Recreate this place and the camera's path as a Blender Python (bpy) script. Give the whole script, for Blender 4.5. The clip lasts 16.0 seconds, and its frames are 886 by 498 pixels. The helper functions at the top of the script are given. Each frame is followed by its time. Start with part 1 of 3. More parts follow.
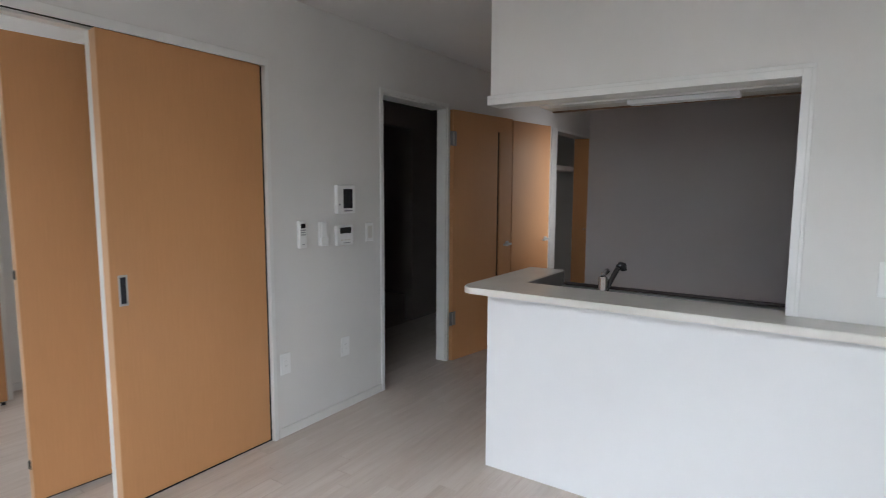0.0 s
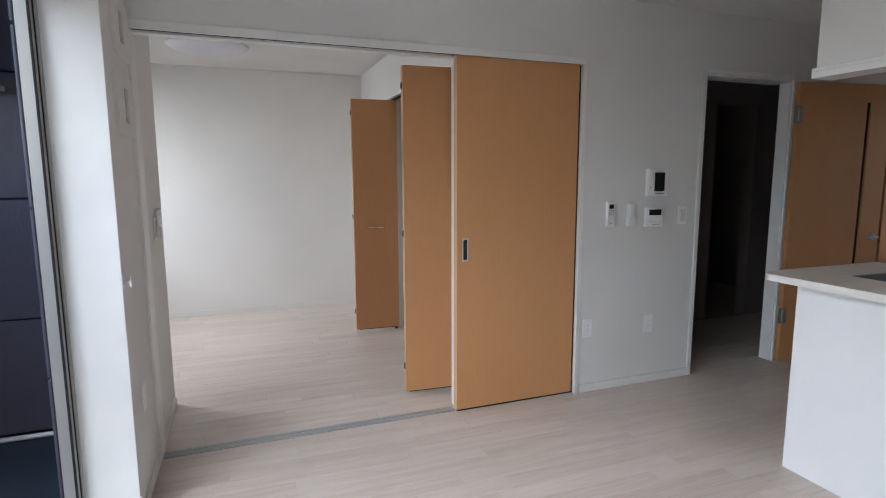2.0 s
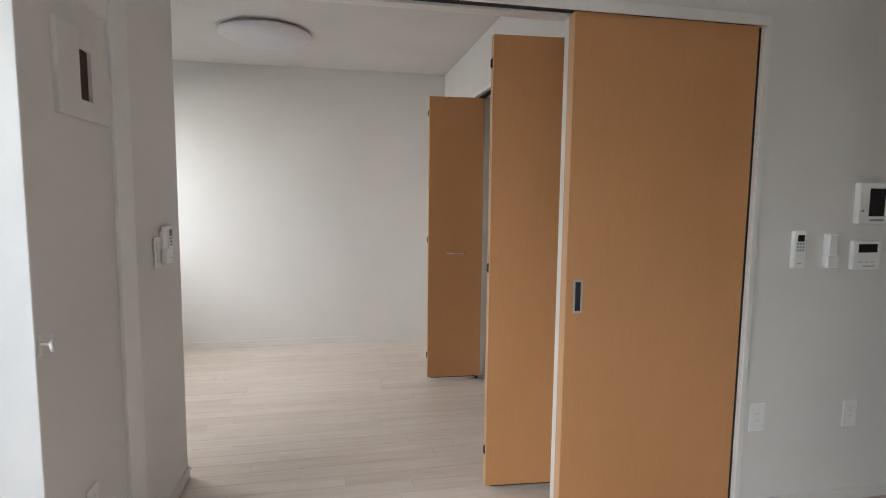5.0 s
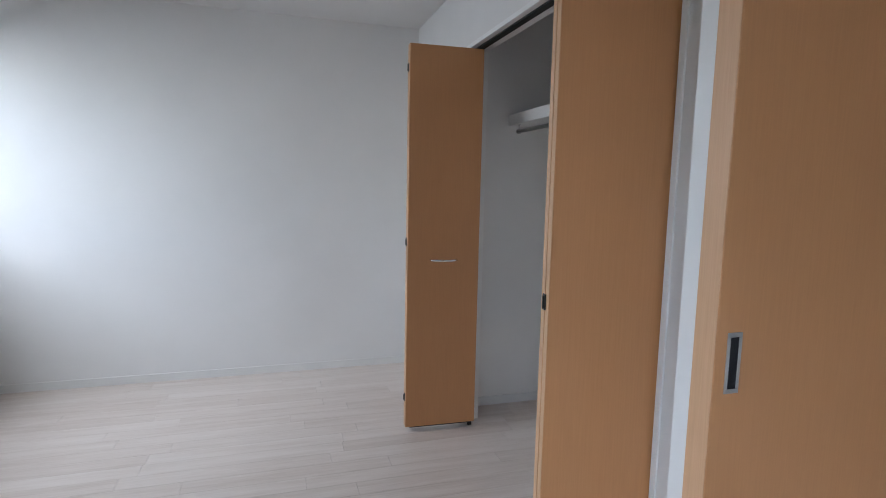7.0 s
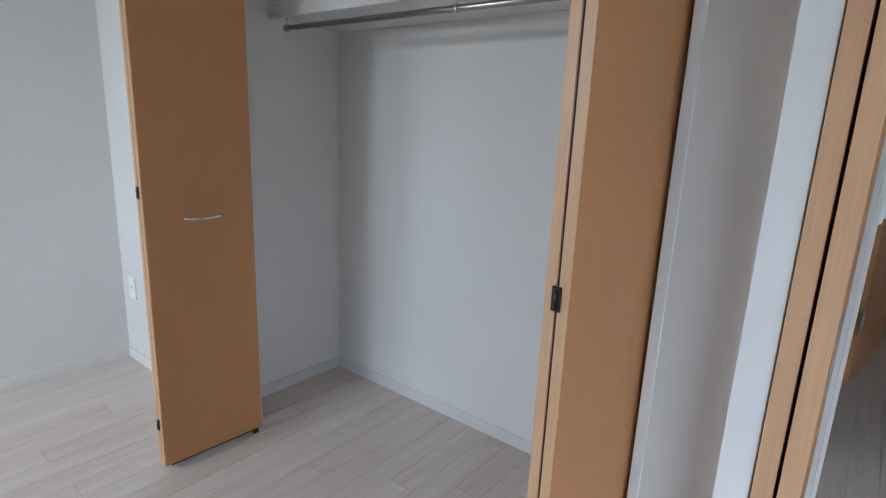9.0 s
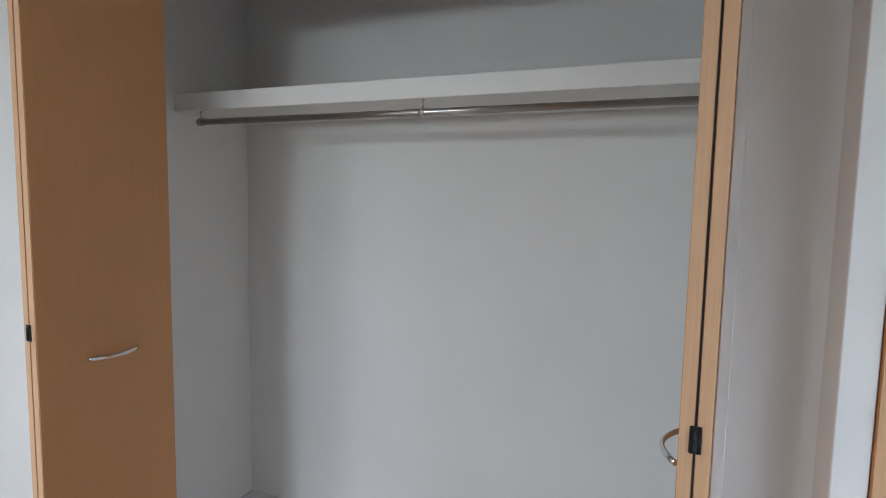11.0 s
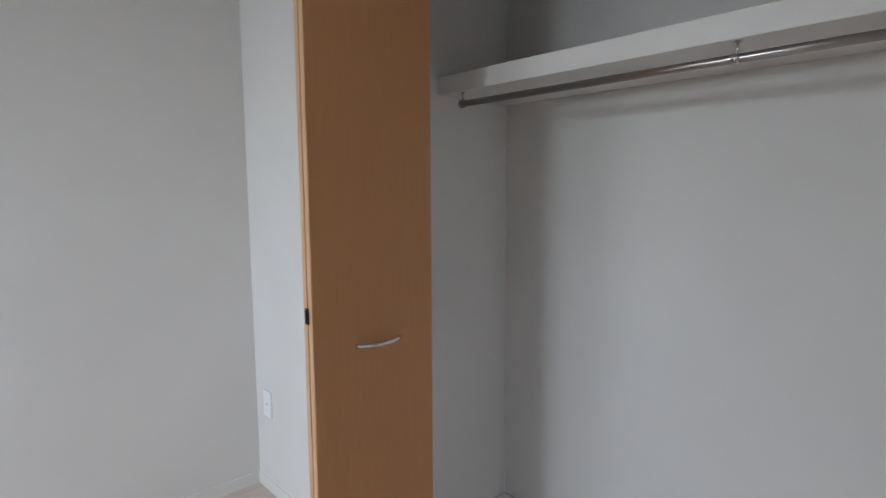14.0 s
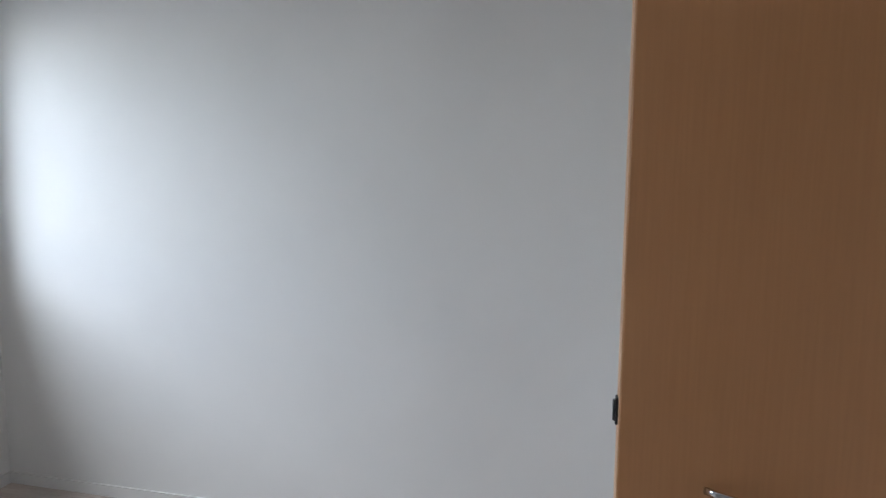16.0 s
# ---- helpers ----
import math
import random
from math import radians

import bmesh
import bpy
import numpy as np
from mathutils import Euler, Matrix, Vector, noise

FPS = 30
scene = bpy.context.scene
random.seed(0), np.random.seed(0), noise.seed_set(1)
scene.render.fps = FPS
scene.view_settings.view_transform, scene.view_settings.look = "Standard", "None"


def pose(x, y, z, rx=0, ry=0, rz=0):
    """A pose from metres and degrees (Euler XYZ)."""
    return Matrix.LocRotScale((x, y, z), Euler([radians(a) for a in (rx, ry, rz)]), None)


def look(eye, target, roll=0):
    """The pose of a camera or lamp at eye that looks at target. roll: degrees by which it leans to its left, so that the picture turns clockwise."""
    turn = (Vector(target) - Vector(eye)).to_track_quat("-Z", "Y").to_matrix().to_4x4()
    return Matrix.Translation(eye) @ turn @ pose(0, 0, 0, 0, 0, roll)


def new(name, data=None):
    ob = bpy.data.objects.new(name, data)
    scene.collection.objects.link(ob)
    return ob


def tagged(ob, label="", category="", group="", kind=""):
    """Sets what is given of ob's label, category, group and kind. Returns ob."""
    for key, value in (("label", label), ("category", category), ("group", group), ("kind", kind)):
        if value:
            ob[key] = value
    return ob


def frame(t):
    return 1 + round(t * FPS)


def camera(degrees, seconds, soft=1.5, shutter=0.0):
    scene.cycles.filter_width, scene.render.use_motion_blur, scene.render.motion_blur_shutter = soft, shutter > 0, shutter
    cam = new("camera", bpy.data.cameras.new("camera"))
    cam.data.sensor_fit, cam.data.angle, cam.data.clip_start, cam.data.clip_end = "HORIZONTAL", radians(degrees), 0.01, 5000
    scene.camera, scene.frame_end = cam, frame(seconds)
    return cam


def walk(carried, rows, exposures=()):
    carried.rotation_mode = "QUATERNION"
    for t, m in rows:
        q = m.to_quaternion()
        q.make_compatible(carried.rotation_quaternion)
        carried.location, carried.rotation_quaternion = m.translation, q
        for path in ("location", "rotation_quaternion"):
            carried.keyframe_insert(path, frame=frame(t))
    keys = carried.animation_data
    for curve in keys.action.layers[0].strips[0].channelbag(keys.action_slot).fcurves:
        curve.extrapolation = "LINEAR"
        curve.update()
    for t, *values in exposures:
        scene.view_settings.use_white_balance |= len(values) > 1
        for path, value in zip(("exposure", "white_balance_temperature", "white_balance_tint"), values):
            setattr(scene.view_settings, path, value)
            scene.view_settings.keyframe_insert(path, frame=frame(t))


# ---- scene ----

# camera and walk
cam = camera(78.5, 16.0, soft=0.95, shutter=0.2)
PATH = [
    (0, (-1.859, -2.347, 1.378), (-0.204, -1.245, 1.161), 0.3),
    (0.5, (-1.856, -2.555, 1.376), (-0.468, -1.133, 1.146), 0.4),
    (1, (-1.868, -2.668, 1.381), (-0.763, -1.022, 1.12), 0.1),
    (1.5, (-1.919, -2.733, 1.368), (-1.06, -0.948, 1.093), -0.1),
    (2, (-1.911, -2.776, 1.368), (-1.217, -0.92, 1.098), -0.2),
    (2.5, (-1.833, -2.796, 1.368), (-1.267, -0.896, 1.109), -0.2),
    (3, (-1.775, -2.786, 1.37), (-1.299, -0.857, 1.134), 0.3),
    (3.5, (-1.76, -2.602, 1.367), (-1.325, -0.662, 1.147), 0.4),
    (4, (-1.724, -2.37, 1.354), (-1.322, -0.422, 1.147), 0.5),
    (4.2, (-1.694, -2.284, 1.35), (-1.306, -0.335, 1.142), 0.6),
    (6.3, (-1.638, -1.226, 1.304), (-1.18, 0.712, 1.118), 1.1),
    (6.5, (-1.636, -1.126, 1.299), (-1.158, 0.806, 1.109), 1.2),
    (7, (-1.651, -0.86, 1.308), (-1.059, 1.036, 1.076), 1.2),
    (7.5, (-1.633, -0.63, 1.293), (-0.849, 1.183, 0.983), 1.7),
    (8, (-1.59, -0.371, 1.293), (-0.55, 1.293, 0.905), 1.4),
    (8.5, (-1.675, -0.147, 1.289), (-0.372, 1.306, 0.851), 1.9),
    (9, (-1.744, 0.004, 1.284), (-0.219, 1.212, 0.822), 2.4),
    (9.5, (-1.765, 0.192, 1.277), (-0.073, 1.169, 0.85), 2.1),
    (10, (-1.789, 0.32, 1.283), (-0.008, 1.175, 0.975), 1.4),
    (10.2, (-1.801, 0.354, 1.319), (0.011, 1.17, 1.089), 1.1),
    (12.3, (-1.871, 0.466, 1.375), (0.009, 1.11, 1.147), 0.9),
    (12.5, (-1.863, 0.468, 1.36), (0.004, 1.132, 1.086), 0.8),
    (13, (-1.856, 0.495, 1.338), (-0.06, 1.317, 1.029), 0.5),
    (13.5, (-1.807, 0.56, 1.34), (-0.165, 1.665, 1.053), -0.3),
    (14, (-1.661, 0.636, 1.336), (-0.309, 2.094, 1.113), -0.3),
    (14.5, (-1.526, 0.762, 1.339), (-0.583, 2.514, 1.134), -0.6),
    (15, (-1.359, 0.877, 1.31), (-0.879, 2.804, 1.069), 0.2),
    (15.5, (-1.167, 0.962, 1.345), (-1.17, 2.942, 1.063), 0.2),
    (16, (-1.096, 1.023, 1.338), (-1.512, 2.969, 1.137), 0.3),
]
walk(cam, [(t, look(eye, target, roll)) for t, eye, target, roll in PATH],
     exposures=[(0.0, 1.26, 6550, 10), (1.0, 1.34, 6520, 10), (2.0, 1.22, 6400, 11), (3.5, 1.1, 6280, 12), (4.2, 1.17, 6950, 11),
                (6.3, 1.1, 6800, 10), (7.0, 1.05, 5850, 9), (8.5, 1.12, 5800, 7), (9.5, 1.24, 5800, 7), (10.2, 1.22, 6000, 8), (12.5, 1.32, 6150, 8), (14.0, 1.02, 6150, 9), (16.0, 0.95, 5950, 8)])

# world: overcast sky and a wide, weak sun
world = bpy.data.worlds.new("world")
scene.world = world
world.use_nodes = True
_n = world.node_tree.nodes
_sky = _n.new("ShaderNodeTexSky")
_sky.sky_type = "NISHITA"
_sky.sun_disc = False
_sky.sun_elevation = radians(48)
_sky.sun_rotation = radians(200)
world.node_tree.links.new(_sky.outputs[0], _n["Background"].inputs[0])
_n["Background"].inputs[1].default_value = 0.15
sun = new("sun", bpy.data.lights.new("sun", "SUN"))
sun.data.energy, sun.data.angle, sun.data.color = 0.6, radians(20), (1, 0.96, 0.9)
sun.matrix_world = look((-8, 12, 14), (0, 0, 0))


def window_lamp(name, at, toward, wide, high, watts, tint, spread):
    lamp = new(name, bpy.data.lights.new(name, "AREA"))
    lamp.data.shape, lamp.data.size, lamp.data.size_y = "RECTANGLE", wide, high
    lamp.data.energy, lamp.data.color, lamp.data.spread = watts, tint, radians(spread)
    lamp.matrix_world = look(at, toward)
    return lamp


window_lamp("sky_light_living", (-3.4, -2.5, 2.42), (0, -1.9, -0.85), 2.1, 1.5, 29.5, (0.82, 0.91, 1.0), 100)
window_lamp("sky_light_bedroom", (-4.45, 2.0, 2.4), (0, 1.9, 0.0), 2.6, 1.5, 102.0, (0.895, 0.945, 1.0), 165)

# Added lamp behind an unseen, assumed window; brightens the corridor doors.
window_lamp("added_light_corridor", (3.4, -2.3, 1.9), (3.2, 0.0, 1.0), 1.5, 1.5, 16.0, (0.95, 0.96, 1.0), 150)

# ---------- materials ----------
def shader(name, color, rough=0.5, metal=0.0):
    m = bpy.data.materials.new(name)
    m.use_nodes = True
    b = m.node_tree.nodes["Principled BSDF"]
    b.inputs["Base Color"].default_value = (*color, 1)
    b.inputs["Roughness"].default_value = rough
    b.inputs["Metallic"].default_value = metal
    return m, m.node_tree.nodes, m.node_tree.links, b


def noise_at(nodes, links, scale, stretch=(1, 1, 1), detail=3.0, shift=None):
    co = nodes.new("ShaderNodeTexCoord")
    mp = nodes.new("ShaderNodeMapping")
    mp.inputs["Scale"].default_value = stretch
    links.new(co.outputs["Object"], mp.inputs["Vector"])
    if shift is not None:
        links.new(shift, mp.inputs["Location"])
    nz = nodes.new("ShaderNodeTexNoise")
    nz.inputs["Scale"].default_value = scale
    nz.inputs["Detail"].default_value = detail
    links.new(mp.outputs["Vector"], nz.inputs["Vector"])
    return nz.outputs["Fac"]


def ramp(nodes, links, fac, stops):
    r = nodes.new("ShaderNodeValToRGB")
    e = r.color_ramp.elements
    e[0].position, e[0].color = stops[0][0], (*stops[0][1], 1)
    e[1].position, e[1].color = stops[-1][0], (*stops[-1][1], 1)
    for p, c in stops[1:-1]:
        k = e.new(p)
        k.color = (*c, 1)
    links.new(fac, r.inputs["Fac"])
    return r.outputs["Color"]


def bump(nodes, links, b, height, strength, distance):
    k = nodes.new("ShaderNodeBump")
    k.inputs["Strength"].default_value = strength
    k.inputs["Distance"].default_value = distance
    links.new(height, k.inputs["Height"])
    links.new(k.outputs["Normal"], b.inputs["Normal"])


def scaled(c, k):
    return tuple(min(1.0, v * k) for v in c)


def plaster(name, color, rough=0.85, grain=420, depth=0.0011, spread=0.035):
    """Vinyl wallpaper: fine embossed grain, faint uneven tone."""
    m, n, l, b = shader(name, color, rough)
    big = noise_at(n, l, 1.6, detail=4)
    l.new(ramp(n, l, big, [(0.3, scaled(color, 1 - spread)), (0.7, scaled(color, 1 + spread))]), b.inputs["Base Color"])
    bump(n, l, b, noise_at(n, l, grain, (1, 1, 0.6), 2), 0.5, depth)
    return m


def paint(name, color, rough=0.4, metal=0.0, spread=0.03, grain=180):
    m, n, l, b = shader(name, color, rough, metal)
    l.new(ramp(n, l, noise_at(n, l, 7, detail=5), [(0.3, scaled(color, 1 - spread)), (0.7, scaled(color, 1 + spread))]), b.inputs["Base Color"])
    bump(n, l, b, noise_at(n, l, grain, detail=2), 0.12, 0.0004)
    return m


def door_wood(name, dark, light, rough=0.46):
    """Beech-look door foil with fine upright grain and short flecks."""
    m, n, l, b = shader(name, light, rough)
    broad = noise_at(n, l, 5, (1, 1, 0.12), 4)
    fine = noise_at(n, l, 60, (4, 4, 0.12), 3)
    mix = n.new("ShaderNodeMath")
    mix.operation = "MULTIPLY_ADD"
    mix.inputs[1].default_value = 0.55
    l.new(fine, mix.inputs[0])
    half = n.new("ShaderNodeMath")
    half.operation = "MULTIPLY"
    half.inputs[1].default_value = 0.45
    l.new(broad, half.inputs[0])
    l.new(half.outputs[0], mix.inputs[2])
    l.new(ramp(n, l, mix.outputs[0], [(0.33, dark), (0.5, tuple((p + q) / 2 for p, q in zip(dark, light))), (0.68, light)]), b.inputs["Base Color"])
    bump(n, l, b, fine, 0.12, 0.0003)
    return m


def plank_wood(name):
    """Whitewashed strip flooring, each strip with its own tone and streaks."""
    m, n, l, b = shader(name, (0.62, 0.54, 0.47), 0.3)
    info = n.new("ShaderNodeObjectInfo")
    shift = n.new("ShaderNodeCombineXYZ")
    far = n.new("ShaderNodeMath")
    far.operation = "MULTIPLY"
    far.inputs[1].default_value = 57.0
    l.new(info.outputs["Random"], far.inputs[0])
    l.new(far.outputs[0], shift.inputs[0])
    l.new(far.outputs[0], shift.inputs[1])
    streak = noise_at(n, l, 3.0, (0.55, 7, 1), 4, shift.outputs[0])
    fine = noise_at(n, l, 16, (0.5, 9, 1), 4, shift.outputs[0])
    tone = n.new("ShaderNodeMath")
    tone.operation = "MULTIPLY_ADD"
    tone.inputs[1].default_value = 0.15
    l.new(info.outputs["Random"], tone.inputs[0])
    part_ = n.new("ShaderNodeMath")
    part_.operation = "MULTIPLY_ADD"
    part_.inputs[1].default_value = 0.37
    l.new(fine, part_.inputs[0])
    half = n.new("ShaderNodeMath")
    half.operation = "MULTIPLY"
    half.inputs[1].default_value = 0.5
    l.new(streak, half.inputs[0])
    l.new(half.outputs[0], part_.inputs[2])
    l.new(part_.outputs[0], tone.inputs[2])
    l.new(ramp(n, l, tone.outputs[0], [(0.30, (0.485, 0.395, 0.335)), (0.46, (0.56, 0.475, 0.415)), (0.60, (0.615, 0.535, 0.476)), (0.75, (0.65, 0.58, 0.525))]), b.inputs["Base Color"])
    bump(n, l, b, fine, 0.1, 0.0003)
    return m


WALL = plaster("wallpaper_white", (0.76, 0.745, 0.722))
CEIL = plaster("ceiling_paper", (0.72, 0.705, 0.69), grain=260)
ACCENT = plaster("wallpaper_grey", (0.50, 0.455, 0.445), grain=300)
# The dim hall's darkness is put into this wall colour.
HALLP = plaster("wallpaper_hall_shade", (0.24, 0.20, 0.18))
PANEL = paint("counter_panel_white", (0.78, 0.79, 0.80), 0.42, spread=0.008)
TRIM = paint("trim_white", (0.80, 0.795, 0.775), 0.35)
BASE = paint("baseboard_grey_white", (0.70, 0.69, 0.68), 0.4)
BASEW = paint("baseboard_white", (0.755, 0.74, 0.715), 0.5)
DOOR = door_wood("door_foil", (0.56, 0.273, 0.113), (0.61, 0.305, 0.13))
DOOR_EDGE = door_wood("door_edge_foil", (0.60, 0.35, 0.19), (0.68, 0.42, 0.24))
PLANK = plank_wood("floor_planks")
SUB = paint("floor_joint", (0.46, 0.39, 0.335), 0.7)
PLASTIC = paint("plastic_white", (0.87, 0.87, 0.86), 0.35)
PLATE = paint("plastic_matte_white", (0.76, 0.745, 0.72), 0.6)
PLASTIC_OLD = paint("plastic_ivory", (0.72, 0.70, 0.65), 0.4)
BLACK = paint("plastic_black", (0.012, 0.012, 0.013), 0.3)
SCREEN = paint("screen_grey", (0.012, 0.013, 0.015), 0.12)
LCD = paint("lcd_dark", (0.012, 0.013, 0.012), 0.2)
SLOT = paint("socket_slot", (0.5, 0.49, 0.47), 0.5)
GREYMARK = paint("button_grey", (0.32, 0.33, 0.34), 0.5)
RECESS = paint("pull_recess_shade", (0.035, 0.035, 0.04), 0.22, 0.8)
HOLE = paint("slot_dark_brown", (0.07, 0.035, 0.022), 0.8, spread=0.3)
STEEL = paint("brushed_steel", (0.55, 0.55, 0.55), 0.32, 1.0)
HOODM = paint("hood_steel", (0.33, 0.34, 0.35), 0.4, 0.9)
LEVER = paint("satin_lever", (0.62, 0.61, 0.59), 0.45, 0.6)
CHROME = paint("chrome", (0.75, 0.75, 0.76), 0.1, 1.0)
TRACK = paint("track_grey", (0.40, 0.40, 0.40), 0.45, 0.3)
ALU = paint("aluminium_frame", (0.46, 0.445, 0.42), 0.45, 0.4)
# For real gaskets and tracks, and for shade painted into door gaps.
GASKET_SHADE = paint("gasket_and_gap_shade", (0.015, 0.015, 0.016), 0.8)
SIDING = plaster("siding_slate", (0.088, 0.083, 0.118), 0.55, grain=70, depth=0.004, spread=0.12)
SHEET = paint("balcony_sheet", (0.024, 0.04, 0.06), 0.55, spread=0.12)
COUNTER = paint("counter_resin", (0.74, 0.715, 0.67), 0.28, spread=0.05)
RODSTEEL = paint("rod_steel", (0.42, 0.40, 0.38), 0.28, 1.0)
SHELFW = paint("shelf_white", (0.78, 0.76, 0.73), 0.45)
CABWOOD = door_wood("cabinet_brown", (0.20, 0.11, 0.06), (0.28, 0.17, 0.10))
# Kept dark so the unseen balcony blockers bounce little light.
BLOCKER = plaster("light_block_render", (0.05, 0.045, 0.043), grain=90, depth=0.002)
IVORY = paint("strap_ivory", (0.66, 0.62, 0.50), 0.5)
GROUND = paint("ground_asphalt", (0.06, 0.06, 0.06), 0.9, spread=0.2)
SHADE, _sn, _sl, _sb = shader("lamp_shade_acrylic", (0.64, 0.64, 0.69), 0.35)
_sb.inputs["Subsurface Weight"].default_value = 0.15
DIFFUSER = paint("diffuser_white", (0.80, 0.82, 0.84), 0.3)
GLASS, _gn, _gl, _gb = shader("window_glass", (1, 1, 1), 0.0)
_gb.inputs["Transmission Weight"].default_value = 1.0
_gb.inputs["IOR"].default_value = 1.45
SMOKE = paint("slit_glass", (0.035, 0.016, 0.01), 0.2)
SPLASH = paint("splash_steel", (0.34, 0.32, 0.30), 0.4, 0.4)
LIP_DARK = paint("worktop_lip_reflection", (0.03, 0.018, 0.015), 0.4)
# Darker copy of the chrome; the spout's backlit shade is in the colour.
SPOUT = paint("spout_backlit_chrome", (0.12, 0.12, 0.125), 0.25, 0.8)


# ---------- mesh helpers ----------
def box(bm, x0, x1, y0, y1, z0, z1, bevel=0.0, steps=1):
    made = bmesh.ops.create_cube(bm, size=1.0)
    m = Matrix.Translation(((x0 + x1) / 2, (y0 + y1) / 2, (z0 + z1) / 2)) @ Matrix.Diagonal((x1 - x0, y1 - y0, z1 - z0, 1))
    bmesh.ops.transform(bm, matrix=m, verts=made["verts"])
    if bevel:
        edges = list({e for v in made["verts"] for e in v.link_edges})
        bmesh.ops.bevel(bm, geom=edges, offset=bevel, segments=steps, profile=0.5, affect="EDGES")
    return bm


def boxes(*rows, bevel=0.0):
    bm = bmesh.new()
    for r in rows:
        box(bm, *r, bevel=bevel)
    return bm


def one(x0, x1, y0, y1, z0, z1, bevel=0.0, steps=1):
    return box(bmesh.new(), x0, x1, y0, y1, z0, z1, bevel, steps)


def tube(points, radius, sides=10, bm=None):
    """A round bar along a line of points."""
    bm = bm or bmesh.new()
    pts = [Vector(p) for p in points]
    rings = []
    for i, p in enumerate(pts):
        d = (pts[min(i + 1, len(pts) - 1)] - pts[max(i - 1, 0)]).normalized()
        q = d.to_track_quat("Z", "Y")
        rings.append([bm.verts.new(p + q @ Vector((radius * math.cos(a), radius * math.sin(a), 0)))
                      for a in (2 * math.pi * k / sides for k in range(sides))])
    for a, b in zip(rings, rings[1:]):
        for k in range(sides):
            bm.faces.new((a[k], a[(k + 1) % sides], b[(k + 1) % sides], b[k])).smooth = True
    bm.faces.new(rings[0][::-1])
    bm.faces.new(rings[-1])
    return bm


def slab(outline, z0, z1, bevel=0.0):
    """A flat board from its outline, anticlockwise from above."""
    bm = bmesh.new()
    low = [bm.verts.new((x, y, z0)) for x, y in outline]
    top = [bm.verts.new((x, y, z1)) for x, y in outline]
    k = len(outline)
    bm.faces.new(low[::-1])
    cap = bm.faces.new(top)
    for i in range(k):
        bm.faces.new((low[i], low[(i + 1) % k], top[(i + 1) % k], top[i]))
    if bevel:
        bmesh.ops.bevel(bm, geom=list(cap.edges), offset=bevel, segments=3, profile=0.5, affect="EDGES")
    return bm


def lathe(profile, cx, cy, sides=48):
    """A turned shape from (radius, z) rows."""
    bm = bmesh.new()
    rings = [[bm.verts.new((cx + r * math.cos(a), cy + r * math.sin(a), z)) for a in (2 * math.pi * k / sides for k in range(sides))] for r, z in profile]
    for a, b in zip(rings, rings[1:]):
        for k in range(sides):
            bm.faces.new((a[k], a[(k + 1) % sides], b[(k + 1) % sides], b[k])).smooth = True
    bm.faces.new(rings[0][::-1])
    bm.faces.new(rings[-1])
    return bm


def mesh_of(name, bm, material):
    bmesh.ops.recalc_face_normals(bm, faces=bm.faces)
    me = bpy.data.meshes.new(name)
    bm.to_mesh(me)
    bm.free()
    me.materials.append(material)
    return me


def part(name, bm, material, parent, label=""):
    ob = new(name, mesh_of(name, bm, material))
    ob.parent = parent
    return tagged(ob, label)


def thing(name, label, category, group="", base=(0, 0, 0), turn=0.0):
    """An Empty at the base of a thing; its parts are built round that base."""
    ob = new(name)
    ob.empty_display_size = 0.05
    ob.matrix_world = pose(*base, 0, 0, turn)
    return tagged(ob, label, category, group)


def setting(name, bm, material, label, category="wall"):
    return tagged(new(name, mesh_of(name, bm, material)), label, category, "", "structure")


# ---------- plan ----------
H = 2.385            # ceiling
WIN = -2.336          # inner face of the window wall
Y_END = -4.6         # unseen far side of the living room
STUB = 0.725          # end of the window wall inside the bedroom
FAR = 2.947          # far wall of the bedroom
WEST = -3.55         # bedroom window wall
CLO = -0.672          # closet front
CLO_B = 0.007        # closet back
CO0, CO1 = 0.311, 1.888  # closet opening
KX = 0.428           # kitchen counter wall, living side
KEND = -1.088        # free end of the counter wall
KB = 2.31            # kitchen back wall
HEAD = 2.03

setting("wall_partition", boxes(
    (WIN, 0.0, 0.0, 0.138, HEAD, H), (-0.76, 0.0, 0.086, 0.138, 0, HEAD), (0.0, 0.937, 0.0, 0.138, 0, H),
    (0.937, 1.709, 0.0, 0.138, 2.008, H), (1.709, 2.0, 0.0, 0.085, 0, H), (2.0, 3.93, 0.0, 0.138, 0, H), (3.93, 4.95, 0.0, 0.138, 2.03, H), (4.95, 5.3, 0.0, 0.138, 0, H)),
    WALL, "white embossed wallpaper partition between living room and bedroom")
setting("wall_window", boxes(
    (-2.58, WIN, Y_END, -3.4, 0, H), (-2.58, WIN, -3.4, -0.508, 0, 0.1), (-2.58, WIN, -3.4, -0.508, 2.05, H),
    (-2.58, WIN, -0.508, STUB, 0, H)), WALL, "white wallpapered outer wall beside the balcony window")
setting("wall_bedroom_south", one(-3.75, -2.58, 0.56, STUB, 0, H), WALL, "white wallpapered wall between bedroom and balcony")
setting("wall_bedroom_west", boxes((-3.75, WEST, STUB, 1.41, 0, H), (-3.75, WEST, 2.74, FAR, 0, H),
        (-3.75, WEST, 1.41, 2.74, 0, 1.08), (-3.75, WEST, 1.41, 2.74, 2.1, H)), WALL, "white wallpapered bedroom window wall")
setting("wall_bedroom_north", one(-3.75, 3.85, FAR, FAR + 0.15, 0, H), WALL, "plain white embossed wallpaper bedroom wall")
setting("wall_closet_pier_south", one(CLO, -0.57, 0.138, CO0 - 0.022, 0, H), WALL, "narrow white wallpapered wall beside the closet opening")
